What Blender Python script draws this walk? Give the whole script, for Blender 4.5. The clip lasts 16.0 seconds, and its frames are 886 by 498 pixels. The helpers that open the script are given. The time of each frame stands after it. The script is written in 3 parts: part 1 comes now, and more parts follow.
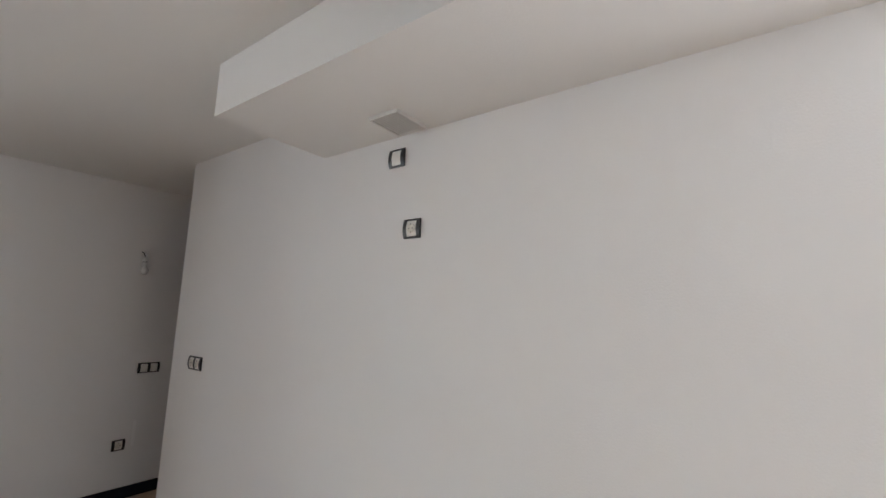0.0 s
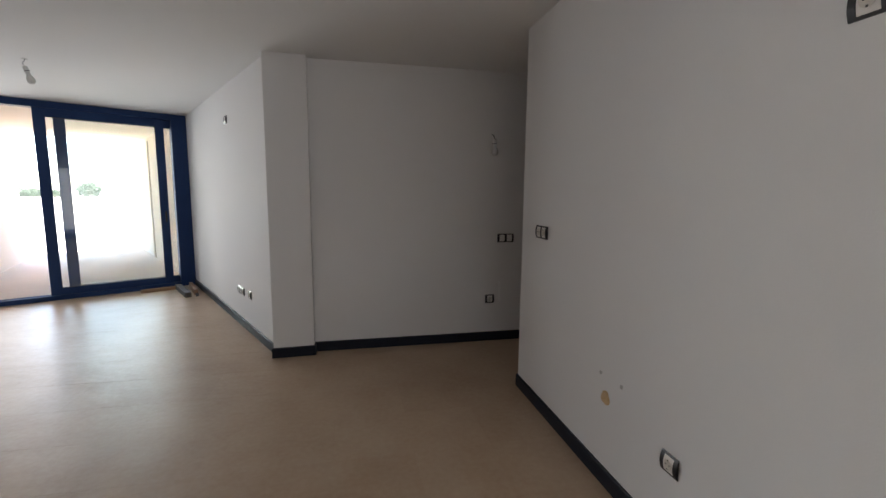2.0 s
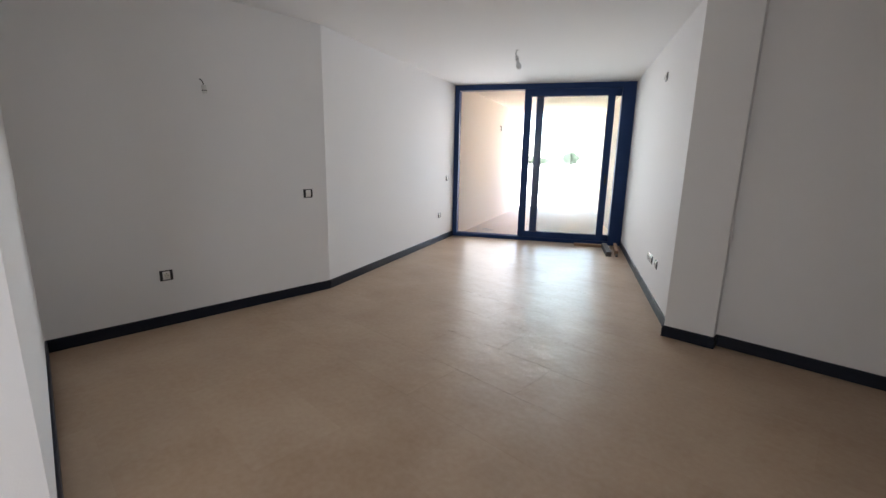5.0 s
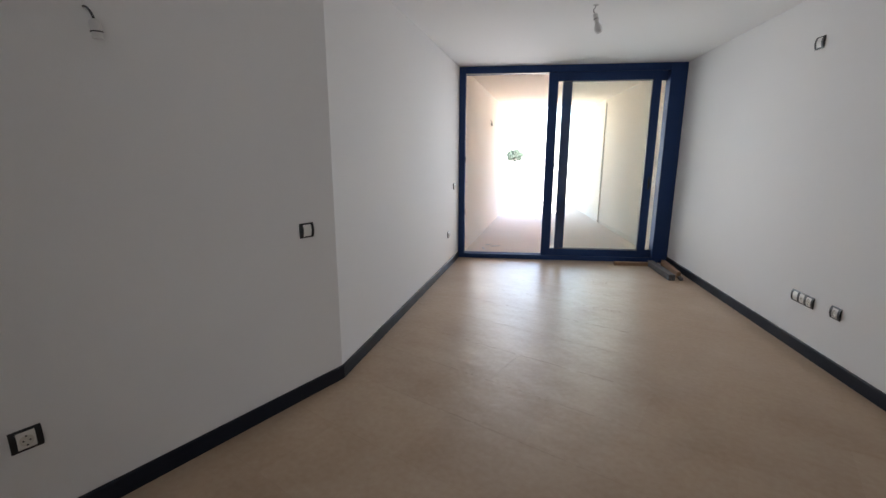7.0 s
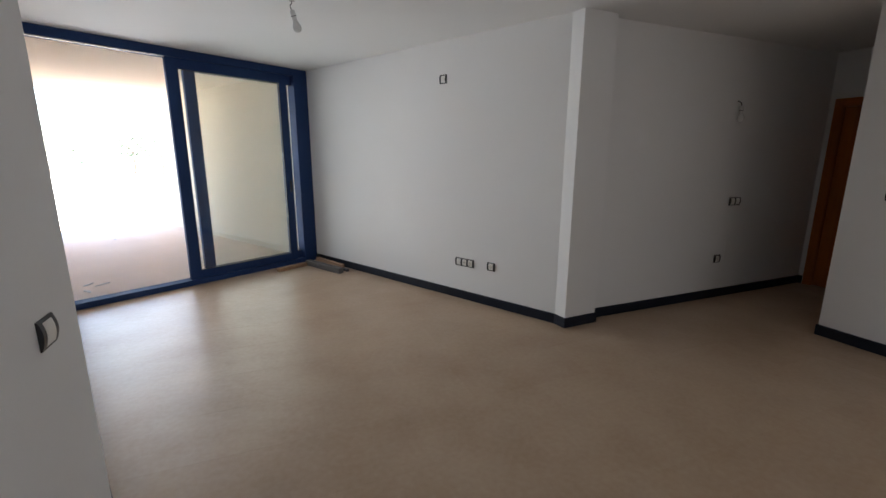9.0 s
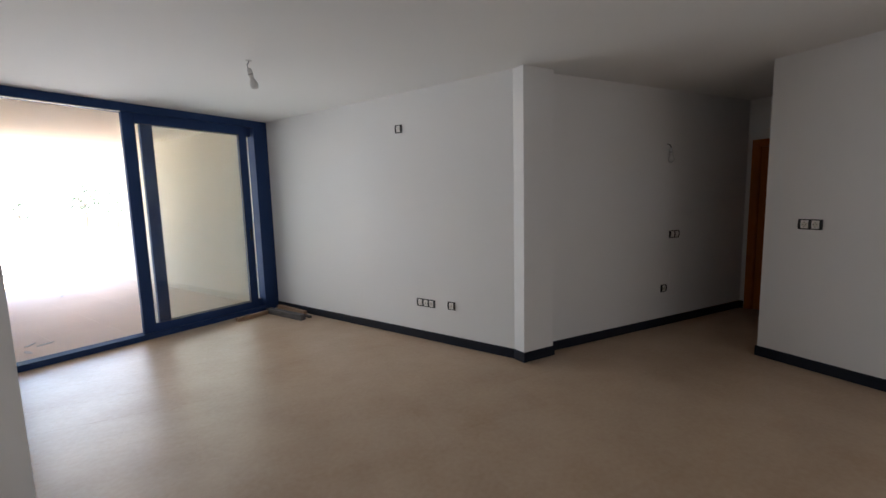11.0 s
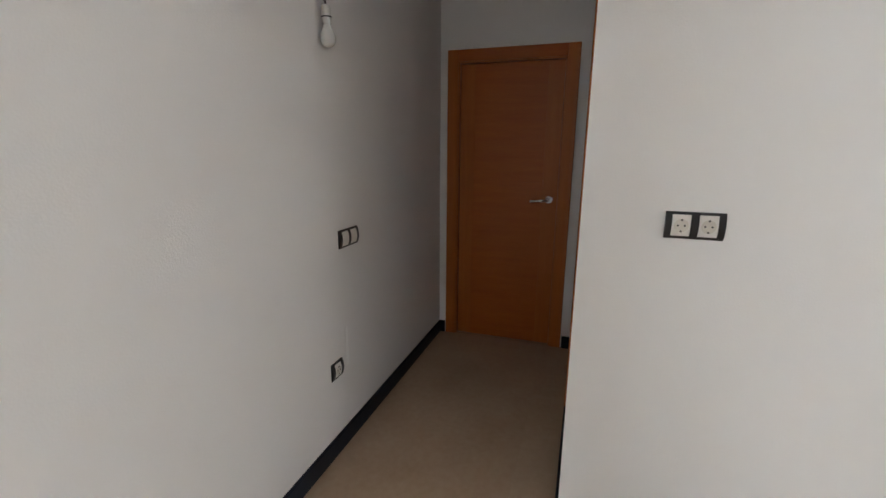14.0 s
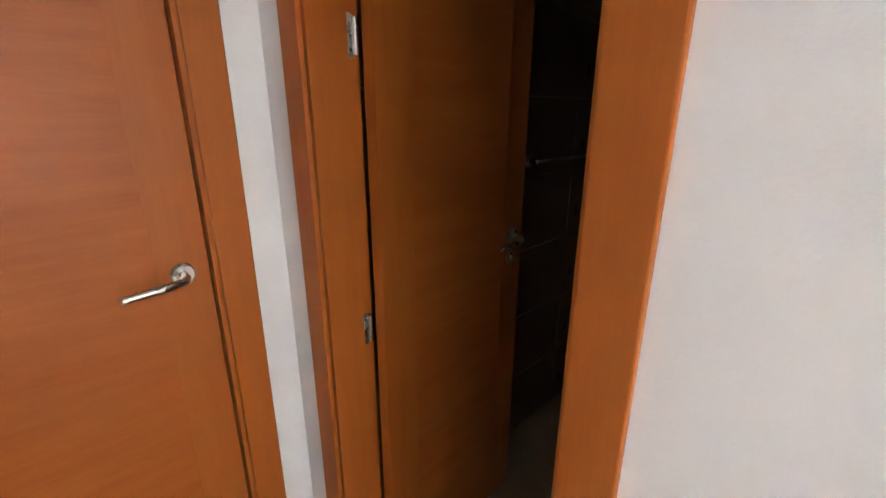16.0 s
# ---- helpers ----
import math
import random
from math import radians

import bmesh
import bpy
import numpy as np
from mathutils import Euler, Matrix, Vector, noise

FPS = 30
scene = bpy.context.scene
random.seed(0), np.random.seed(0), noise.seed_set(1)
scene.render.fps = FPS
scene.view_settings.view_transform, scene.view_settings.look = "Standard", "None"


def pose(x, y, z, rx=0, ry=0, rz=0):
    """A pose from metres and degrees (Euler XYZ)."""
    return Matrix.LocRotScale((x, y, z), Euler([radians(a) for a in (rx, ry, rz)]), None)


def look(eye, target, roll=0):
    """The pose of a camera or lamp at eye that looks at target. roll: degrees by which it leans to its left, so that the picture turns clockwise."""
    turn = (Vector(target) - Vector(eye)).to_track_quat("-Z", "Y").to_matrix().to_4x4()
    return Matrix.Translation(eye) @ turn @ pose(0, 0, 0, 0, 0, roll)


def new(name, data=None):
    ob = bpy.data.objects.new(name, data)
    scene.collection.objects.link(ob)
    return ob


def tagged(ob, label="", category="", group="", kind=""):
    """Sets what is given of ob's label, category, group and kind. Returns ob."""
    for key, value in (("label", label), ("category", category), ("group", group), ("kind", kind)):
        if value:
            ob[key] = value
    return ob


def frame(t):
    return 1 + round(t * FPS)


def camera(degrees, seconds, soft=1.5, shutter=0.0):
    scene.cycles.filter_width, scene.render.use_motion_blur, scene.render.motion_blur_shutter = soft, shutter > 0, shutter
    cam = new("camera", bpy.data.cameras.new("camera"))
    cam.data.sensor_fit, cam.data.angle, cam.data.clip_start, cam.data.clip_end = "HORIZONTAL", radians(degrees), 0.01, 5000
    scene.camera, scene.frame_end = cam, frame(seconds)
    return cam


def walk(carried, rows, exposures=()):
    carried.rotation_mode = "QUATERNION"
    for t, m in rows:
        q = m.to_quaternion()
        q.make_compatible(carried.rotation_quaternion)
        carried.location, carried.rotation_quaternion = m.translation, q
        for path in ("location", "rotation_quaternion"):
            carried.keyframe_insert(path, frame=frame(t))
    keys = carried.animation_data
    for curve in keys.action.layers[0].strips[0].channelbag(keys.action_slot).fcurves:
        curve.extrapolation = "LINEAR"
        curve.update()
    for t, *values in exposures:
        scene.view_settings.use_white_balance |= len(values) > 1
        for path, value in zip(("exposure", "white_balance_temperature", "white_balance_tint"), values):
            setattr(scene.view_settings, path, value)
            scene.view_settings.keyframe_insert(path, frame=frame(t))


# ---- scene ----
cam = camera(91.8, 16.0)

PATH = [
    (0, (-1.366, -3.246, 1.572), (0.233, -2.082, 1.866), 1.8),
    (0.5, (-1.354, -3.24, 1.593), (0.133, -1.948, 1.939), 1.6),
    (1, (-1.315, -3.239, 1.58), (-0.083, -1.698, 1.906), 1.1),
    (1.5, (-1.264, -3.132, 1.525), (-0.396, -1.330, 1.565), 1.5),
    (2, (-1.225, -2.945, 1.448), (-0.810, -1.005, 1.195), 0.5),
    (2.5, (-1.141, -2.822, 1.402), (-1.460, -0.876, 1.068), 2.6),
    (3, (-1.123, -2.725, 1.415), (-1.855, -0.907, 1.018), 1.5),
    (3.5, (-0.917, -2.72, 1.408), (-2.001, -1.09, 0.994), 1.3),
    (4, (-0.82, -2.727, 1.411), (-2.03, -1.191, 0.993), 1.1),
    (4.5, (-0.811, -2.745, 1.406), (-2.103, -1.277, 0.986), 1.2),
    (5, (-0.964, -2.685, 1.38), (-2.312, -1.267, 0.964), 1.1),
    (5.2, (-1.092, -2.639, 1.362), (-2.441, -1.22, 0.952), 1.1),
    (7.3, (-3.181, -2.028, 1.461), (-4.183, -0.352, 1.03), -0.5),
    (7.5, (-3.432, -2.031, 1.484), (-4.254, -0.26, 1.049), -1.1),
    (8, (-3.906, -1.941, 1.489), (-4.318, -0.036, 1.038), -0.5),
    (8.5, (-4.192, -1.938, 1.519), (-3.849, -0.028, 1.038), -0.3),
    (8.7, (-4.247, -1.943, 1.483), (-3.618, -0.103, 1.015), 0.6),
    (10.8, (-4.293, -2.135, 1.513), (-3.368, -0.378, 1.271), -1.6),
    (11, (-4.226, -2.1, 1.495), (-3.336, -0.325, 1.26), -1.5),
    (11.5, (-4.013, -1.811, 1.479), (-2.962, -0.129, 1.225), -1.9),
    (12, (-3.604, -1.447, 1.46), (-2.33, 0.068, 1.179), -2.3),
    (12.5, (-3.132, -1.027, 1.44), (-1.591, 0.208, 1.126), -1.6),
    (13, (-2.58, -0.679, 1.412), (-0.914, 0.367, 1.05), -0.9),
    (13.5, (-2.053, -0.314, 1.426), (-0.277, 0.507, 1.009), 0.8),
    (14, (-1.478, -0.008, 1.429), (0.373, 0.601, 0.977), 0.4),
    (14.5, (-0.957, 0.334, 1.425), (0.965, 0.525, 0.906), 0.4),
    (15, (-0.390, 0.510, 1.424), (1.521, 0.320, 0.867), 0.4),
    (15.2, (-0.190, 0.548, 1.412), (1.702, 0.141, 0.886), 0.0),
    (15.5, (0.088, 0.558, 1.410), (1.821, -0.267, 0.849), -0.3),
    (15.6, (0.205, 0.528, 1.420), (1.882, -0.405, 0.860), -0.4),
    (16, (0.561, 0.439, 1.44), (1.9315, -0.884, 0.835), 0.2),
]
walk(cam, [(t, look(eye, target, roll)) for t, eye, target, roll in PATH],
     [(t, ev, k, tint) for t, ev, k, tint in (
         (0.0, 4.2, 6350, 11), (1.0, 4.25, 6350, 11), (1.5, 4.2, 6400, 11), (2.0, 3.5, 6500, 12), (3.0, 3.75, 6450, 12), (5.0, 3.8, 6400, 12), (7.5, 3.35, 6400, 12), (8.5, 3.35, 6400, 11),
         (11.0, 3.35, 6450, 12), (11.5, 3.8, 6450, 12), (12.0, 4.35, 6500, 12), (12.5, 4.6, 6500, 11), (13.5, 5.1, 6450, 9), (14.5, 5.5, 6250, 7), (15.0, 6.5, 6200, 9), (15.5, 7.4, 6150, 8), (16.0, 7.8, 6100, 7))])

# ---------- world, sun ----------
world = bpy.data.worlds.new("sky")
scene.world = world
world.use_nodes = True
wn = world.node_tree.nodes
sky = wn.new("ShaderNodeTexSky")
sky.sky_type, sky.sun_disc = "NISHITA", False
sky.sun_elevation, sky.sun_rotation = radians(62), radians(95)
world.node_tree.links.new(sky.outputs[0], wn["Background"].inputs[0])
wn["Background"].inputs[1].default_value = 0.15
sun_data = bpy.data.lights.new("sun", "SUN")
sun_data.energy, sun_data.angle, sun_data.color = 5.0, radians(0.5), (1.0, 0.95, 0.87)
sun = new("sun", sun_data)
SUN_AZ = radians(95)
sun.matrix_world = look((math.sin(SUN_AZ) * 30, math.cos(SUN_AZ) * 30, 56), (0, 0, 0))

# fill light added in an assumed kitchen window, round the corner behind the walk's start
kl = bpy.data.lights.new("kitchen_fill_light", "AREA")
kl.shape, kl.size, kl.size_y, kl.energy, kl.color = "RECTANGLE", 1.85, 1.9, 3.3, (0.96, 0.98, 1.0)
new("kitchen_fill_light", kl).matrix_world = look((0.045, -4.7, 1.2), (-3.0, -4.7, 1.2))

# daylight in the opening of the sliding terrace door
dl = bpy.data.lights.new("terrace_door_daylight", "AREA")
dl.shape, dl.size, dl.size_y, dl.energy, dl.color = "RECTANGLE", 2.45, 2.2, 3.15, (0.90, 0.95, 1.0)
dl.spread = radians(125)      # the terrace walls and ceiling keep the low side light out
new("terrace_door_daylight", dl).matrix_world = look((-4.994, 3.867, 1.3), (-4.512, 2.991, 1.3))

# ---------- materials ----------
def material(name, base, rough=0.5, metal=0.0, tint=None, scale=3.0, fine=60.0, amount=0.3, bump=0.0, bump_scale=80.0,
             rough_var=0.0, per_object=0.0, coat=0.0, span=0.17, stretch=(1, 1, 1), spec=0.5, wide_bump=0.0, wide_scale=2.0):
    """Principled paint or stone, varied at two scales, with fine relief."""
    m = bpy.data.materials.new(name)
    m.use_nodes = True
    t = m.node_tree
    N, L = t.nodes, t.links
    b = N["Principled BSDF"]
    b.inputs["Metallic"].default_value = metal
    b.inputs["Roughness"].default_value = rough
    b.inputs["Specular IOR Level"].default_value = spec
    b.inputs["Coat Weight"].default_value = coat
    b.inputs["Coat Roughness"].default_value = 0.12
    tc = N.new("ShaderNodeTexCoord")
    mp = N.new("ShaderNodeMapping")
    mp.inputs["Scale"].default_value = stretch
    L.new(tc.outputs["Object"], mp.inputs["Vector"])

    def tex(sc, detail=4.0):
        n = N.new("ShaderNodeTexNoise")
        n.inputs["Scale"].default_value, n.inputs["Detail"].default_value = sc, detail
        L.new(mp.outputs[0], n.inputs["Vector"])
        return n.outputs["Fac"]

    def calc(op, a, c):
        n = N.new("ShaderNodeMath")
        n.operation = op
        for k, v in enumerate((a, c)):
            if isinstance(v, (int, float)):
                n.inputs[k].default_value = v
            else:
                L.new(v, n.inputs[k])
        return n.outputs[0]

    big, small = tex(scale), tex(fine)
    mixv = calc("ADD", calc("MULTIPLY", big, 0.65), calc("MULTIPLY", small, 0.35))
    spread = N.new("ShaderNodeMapRange")
    spread.inputs["From Min"].default_value, spread.inputs["From Max"].default_value = 0.5 - span, 0.5 + span
    L.new(mixv, spread.inputs["Value"])
    fac = calc("MULTIPLY", spread.outputs[0], amount)
    if per_object:
        info = N.new("ShaderNodeObjectInfo")
        fac = calc("ADD", fac, calc("MULTIPLY", info.outputs["Random"], per_object))
    mix = N.new("ShaderNodeMix")
    mix.data_type = "RGBA"
    L.new(fac, mix.inputs["Factor"])
    mix.inputs["A"].default_value = (*base, 1)
    mix.inputs["B"].default_value = (*(tint or [c * 0.7 for c in base]), 1)
    L.new(mix.outputs["Result"], b.inputs["Base Color"])
    if rough_var:
        L.new(calc("ADD", calc("MULTIPLY", calc("SUBTRACT", big, 0.5), rough_var), rough), b.inputs["Roughness"])
    if bump or wide_bump:
        h = calc("MULTIPLY", tex(bump_scale, 3.0), bump)
        if wide_bump:
            h = calc("ADD", h, calc("MULTIPLY", tex(wide_scale, 2.0), wide_bump))
        bp = N.new("ShaderNodeBump")
        bp.inputs["Strength"].default_value, bp.inputs["Distance"].default_value = 1.0, 1.0
        L.new(h, bp.inputs["Height"])
        L.new(bp.outputs[0], b.inputs["Normal"])
    return m


def pane_material(name):
    """Thin clear glass: lets light straight through, and mirrors by Fresnel."""
    m = bpy.data.materials.new(name)
    m.use_nodes = True
    N, L = m.node_tree.nodes, m.node_tree.links
    N.remove(N["Principled BSDF"])
    tr, gl, fr, mx = N.new("ShaderNodeBsdfTransparent"), N.new("ShaderNodeBsdfGlossy"), N.new("ShaderNodeFresnel"), N.new("ShaderNodeMixShader")
    tr.inputs["Color"].default_value = (0.93, 0.955, 0.94, 1)
    gl.inputs["Roughness"].default_value = 0.01
    fr.inputs["IOR"].default_value = 1.5
    L.new(fr.outputs[0], mx.inputs[0])
    L.new(tr.outputs[0], mx.inputs[1])
    L.new(gl.outputs[0], mx.inputs[2])
    L.new(mx.outputs[0], N["Material Output"].inputs["Surface"])
    return m


def glass_material(name, colour=(1, 1, 1), rough=0.0):
    m = bpy.data.materials.new(name)
    m.use_nodes = True
    b = m.node_tree.nodes["Principled BSDF"]
    b.inputs["Base Color"].default_value = (*colour, 1)
    b.inputs["Roughness"].default_value = rough
    b.inputs["Transmission Weight"].default_value = 1.0
    b.inputs["IOR"].default_value = 1.45
    return m


WALL = material("white_wall_paint", (0.84, 0.83, 0.825), 0.75, amount=0.10, tint=(0.79, 0.78, 0.77), scale=1.3, fine=140, bump=0.0006, bump_scale=160, spec=0.25, wide_bump=0.0015, wide_scale=3)
CEIL = material("white_ceiling_paint", (0.83, 0.825, 0.815), 0.85, amount=0.10, tint=(0.78, 0.775, 0.76), scale=1.0, fine=120, bump=0.0005, bump_scale=150, spec=0.2, wide_bump=0.002, wide_scale=2.2)
TILE = material("beige_floor_tile", (0.555, 0.425, 0.310), 0.36, amount=1.0, tint=(0.40, 0.275, 0.180), scale=2.2, fine=30, span=0.30, rough_var=0.12, per_object=0.14, bump=0.0008, bump_scale=21, spec=0.22, wide_bump=0.006, wide_scale=5)
GROUT = material("beige_grout", (0.44, 0.325, 0.23), 0.9, amount=0.3)
SKIRT = material("anthracite_skirting_paint", (0.013, 0.016, 0.026), 0.42, amount=0.35, tint=(0.018, 0.021, 0.029), scale=6, fine=90, spec=0.2, rough_var=0.2, bump=0.0003, bump_scale=70)
# blue lens haze over the dark profiles is put into this base colour
ALU = material("anthracite_aluminium_blue_haze", (0.020, 0.048, 0.145), 0.6, amount=0.3, tint=(0.026, 0.044, 0.105), scale=4, fine=200, rough_var=0.1, spec=0.15, bump=0.0001, bump_scale=300)
WOOD = material("cherry_veneer_level", (0.47, 0.132, 0.019), 0.38, amount=0.6, span=0.22, tint=(0.31, 0.066, 0.009), spec=0.25, scale=2.2, fine=22, stretch=(1.0, 1.0, 11.0), rough_var=0.15, per_object=0.18, bump=0.0002, bump_scale=60, coat=0.03)
WOOD_V = material("cherry_veneer_upright", (0.45, 0.130, 0.018), 0.4, amount=0.45, tint=(0.33, 0.078, 0.010), spec=0.3, scale=3.0, fine=22, stretch=(11.0, 11.0, 0.8), rough_var=0.15, per_object=0.12, bump=0.0002, bump_scale=60, coat=0.03)
STEEL = material("brushed_steel", (0.55, 0.53, 0.50), 0.28, 1.0, amount=0.3, scale=20, fine=220, rough_var=0.15)
CHROME = material("chrome", (0.75, 0.74, 0.72), 0.12, 1.0, amount=0.1)
BLACK = material("black_plastic_frame", (0.016, 0.015, 0.017), 0.32, amount=0.3, scale=20, fine=200)
WHITE_P = material("ivory_white_plastic", (0.82, 0.79, 0.75), 0.35, amount=0.15, scale=20, fine=200)
WELL = material("cream_plastic_well", (0.70, 0.66, 0.59), 0.45, amount=0.2, scale=30, fine=200)
HOLE = material("dark_contact", (0.02, 0.02, 0.02), 0.6, amount=0.1)
WIRE = material("black_cable", (0.03, 0.03, 0.035), 0.5, amount=0.2)
HOLDER = material("white_lamp_holder", (0.70, 0.69, 0.67), 0.4, amount=0.15, scale=30)
FILLER = material("yellow_filler_foam", (0.70, 0.53, 0.33), 0.85, amount=0.7, tint=(0.50, 0.30, 0.12), scale=25, fine=120, bump=0.003, bump_scale=70)
DOT = material("grey_wall_plug", (0.56, 0.545, 0.53), 0.7, amount=0.4, scale=60)
PATCH = material("fresh_paint_patch", (0.90, 0.895, 0.89), 0.7, amount=0.1, scale=8)
SLATE = material("dark_brown_bathroom_tile", (0.20, 0.135, 0.097), 0.3, amount=0.5, tint=(0.14, 0.095, 0.067), scale=4, fine=60, rough_var=0.2, per_object=0.2, bump=0.0003)
TERR_W = material("warm_beige_render", (0.76, 0.665, 0.565), 0.9, amount=0.15, tint=(0.71, 0.61, 0.51), scale=1.2, fine=90, bump=0.002, bump_scale=120)
TERR_F = material("pale_terrace_stone", (0.70, 0.58, 0.48), 0.8, amount=0.5, tint=(0.61, 0.49, 0.395), scale=1.6, fine=40, per_object=0.15, bump=0.001, bump_scale=60)
SAND = material("sunlit_pale_ground", (0.52, 0.48, 0.42), 0.95, amount=0.5, tint=(0.45, 0.41, 0.355), scale=0.15, fine=2.5, bump=0.02, bump_scale=3)
BOARD = material("weathered_timber", (0.36, 0.22, 0.135), 0.8, amount=0.7, tint=(0.26, 0.15, 0.09), scale=5, fine=40, stretch=(0.6, 6, 6), bump=0.001, bump_scale=40)
BOARD_G = material("grey_mortared_timber", (0.15, 0.135, 0.13), 0.9, amount=0.8, tint=(0.06, 0.055, 0.055), scale=7, fine=50, stretch=(0.7, 5, 5), bump=0.0015, bump_scale=50)
LEAF = material("olive_green_leaves", (0.055, 0.080, 0.055), 0.7, amount=0.8, tint=(0.040, 0.062, 0.040), scale=1.5, fine=10)
BARK = material("grey_brown_bark", (0.16, 0.12, 0.09), 0.9, amount=0.6, scale=4, fine=30, bump=0.01, bump_scale=20)
GLASS = pane_material("clear_window_glass")
BULB_G = material("pale_clear_bulb", (0.80, 0.795, 0.78), 0.12, amount=0.08, scale=20)
BULB_G.node_tree.nodes["Principled BSDF"].inputs["Alpha"].default_value = 0.85
GREY_P = material("pale_downpipe", (0.76, 0.68, 0.60), 0.6, amount=0.3)

# ---------- mesh helpers ----------
def part(name, bm, mat, parent=None, label="", smooth=False):
    me = bpy.data.meshes.new(name)
    bmesh.ops.recalc_face_normals(bm, faces=bm.faces)
    bm.to_mesh(me)
    bm.free()
    me.materials.append(mat)
    if smooth:
        for p in me.polygons:
            p.use_smooth = True
        me.set_sharp_from_angle(angle=radians(40))
    ob = new(name, me)
    if parent:
        ob.parent = parent
    if label:
        ob["label"] = label
    return ob


def thing(name, label, category, m=None, group="", kind=""):
    e = new(name)
    e.empty_display_size = 0.1
    if m is not None:
        e.matrix_world = m
    return tagged(e, label, category, group, kind)


def box(bm, x0, x1, y0, y1, z0, z1, bevel=0.0):
    made = bmesh.ops.create_cube(bm, size=1.0)["verts"]
    for v in made:
        v.co = Vector((x0 + (v.co.x + 0.5) * (x1 - x0), y0 + (v.co.y + 0.5) * (y1 - y0), z0 + (v.co.z + 0.5) * (z1 - z0)))
    if bevel:
        bmesh.ops.bevel(bm, geom=list({e for v in made for e in v.link_edges}), offset=bevel, segments=2, profile=0.5, affect="EDGES")
    return bm


def boxes(*rows, bevel=0.0):
    bm = bmesh.new()
    for r in rows:
        box(bm, *r, bevel=bevel)
    return bm


def prism(bm, pts, z0, z1):
    low = [bm.verts.new((p[0], p[1], z0)) for p in pts]
    top = [bm.verts.new((p[0], p[1], z1)) for p in pts]
    n = len(pts)
    bm.faces.new(top)
    bm.faces.new(low[::-1])
    for i in range(n):
        bm.faces.new((low[i], low[(i + 1) % n], top[(i + 1) % n], top[i]))
    return bm


def lathe(bm, rings, seg=20, m=Matrix()):
    """Rings of (radius, height) turned round z."""
    loops = []
    for r, h in rings:
        loops.append([bm.verts.new(m @ Vector((r * math.cos(2 * math.pi * i / seg), r * math.sin(2 * math.pi * i / seg), h))) for i in range(seg)])
    for a, b in zip(loops, loops[1:]):
        for i in range(seg):
            bm.faces.new((a[i], a[(i + 1) % seg], b[(i + 1) % seg], b[i]))
    bm.faces.new(loops[0][::-1])
    bm.faces.new(loops[-1])
    return bm


def tube(bm, pts, r, seg=10, ends=True):
    pts = [Vector(p) for p in pts]
    loops = []
    for i, p in enumerate(pts):
        d = (pts[min(i + 1, len(pts) - 1)] - pts[max(i - 1, 0)]).normalized()
        side = d.orthogonal().normalized() if i == 0 else (side - d * side.dot(d)).normalized()
        up = d.cross(side)
        rr = r[i] if isinstance(r, (list, tuple)) else r
        loops.append([bm.verts.new(p + rr * (math.cos(2 * math.pi * k / seg) * side + math.sin(2 * math.pi * k / seg) * up)) for k in range(seg)])
    for a, b in zip(loops, loops[1:]):
        for k in range(seg):
            bm.faces.new((a[k], a[(k + 1) % seg], b[(k + 1) % seg], b[k]))
    if ends:
        bm.faces.new(loops[0][::-1])
        bm.faces.new(loops[-1])
    return bm


# ---------- plan ----------
H = 2.585          # living room ceiling
T = 0.10           # wall thickness
COL = [(-1.572, 1.03), (-1.572, 0.940), (-1.915, 0.925), (-1.930, 1.050)]
WIN_R, WIN_L = (-3.641, 4.383), (-6.155, 3.000)
CORNER = (-4.85, -0.33)
STUB = [(-4.85, -2.575), (-2.65, -2.69), (-2.65, -2.86), (-4.85, -2.86)]   # stub wall between living room and kitchen
LOW = 2.350        # lowered kitchen ceiling and duct box
PLAN = [(0, -6.0), (0, 0), (1.60, 0), (1.60, 1.03), *COL, WIN_R, WIN_L, CORNER, *STUB, (-4.85, -6.0)]
NAMES = ["wall_kitchen", "wall_corridor", "wall_corridor_end", "wall_alcove", "wall_pillar_return", "wall_pillar_front", "wall_pillar_side", "wall_hall_right",
         "window_wall", "wall_hall_left", "wall_left", "wall_stub", "wall_stub_end", "wall_stub_back", "wall_kitchen_window", "wall_back"]


def outward(pts, d):
    """The closed line pts moved outward by d, with mitred corners."""
    out = []
    n = len(pts)
    for i in range(n):
        a, b, c = Vector(pts[i - 1]), Vector(pts[i]), Vector(pts[(i + 1) % n])
        u, v = (b - a).normalized(), (c - b).normalized()
        nu, nv = Vector((u.y, -u.x)), Vector((v.y, -v.x))
        k = (nu + nv)
        out.append(tuple(b + k * (d / max(0.2, 0.5 * k.dot(k)))))
    return out


OUTER = outward(PLAN, T)
HULL = OUTER[:11] + [OUTER[15]]
D1 = (0.155, 0.905)          # clear width of the corridor's end door, along y
D2 = (0.776, 1.412)          # clear width of the bathroom door, along x
DOOR_TOP = 2.03


def lerp(a, b, k):
    return (a[0] + (b[0] - a[0]) * k, a[1] + (b[1] - a[1]) * k)


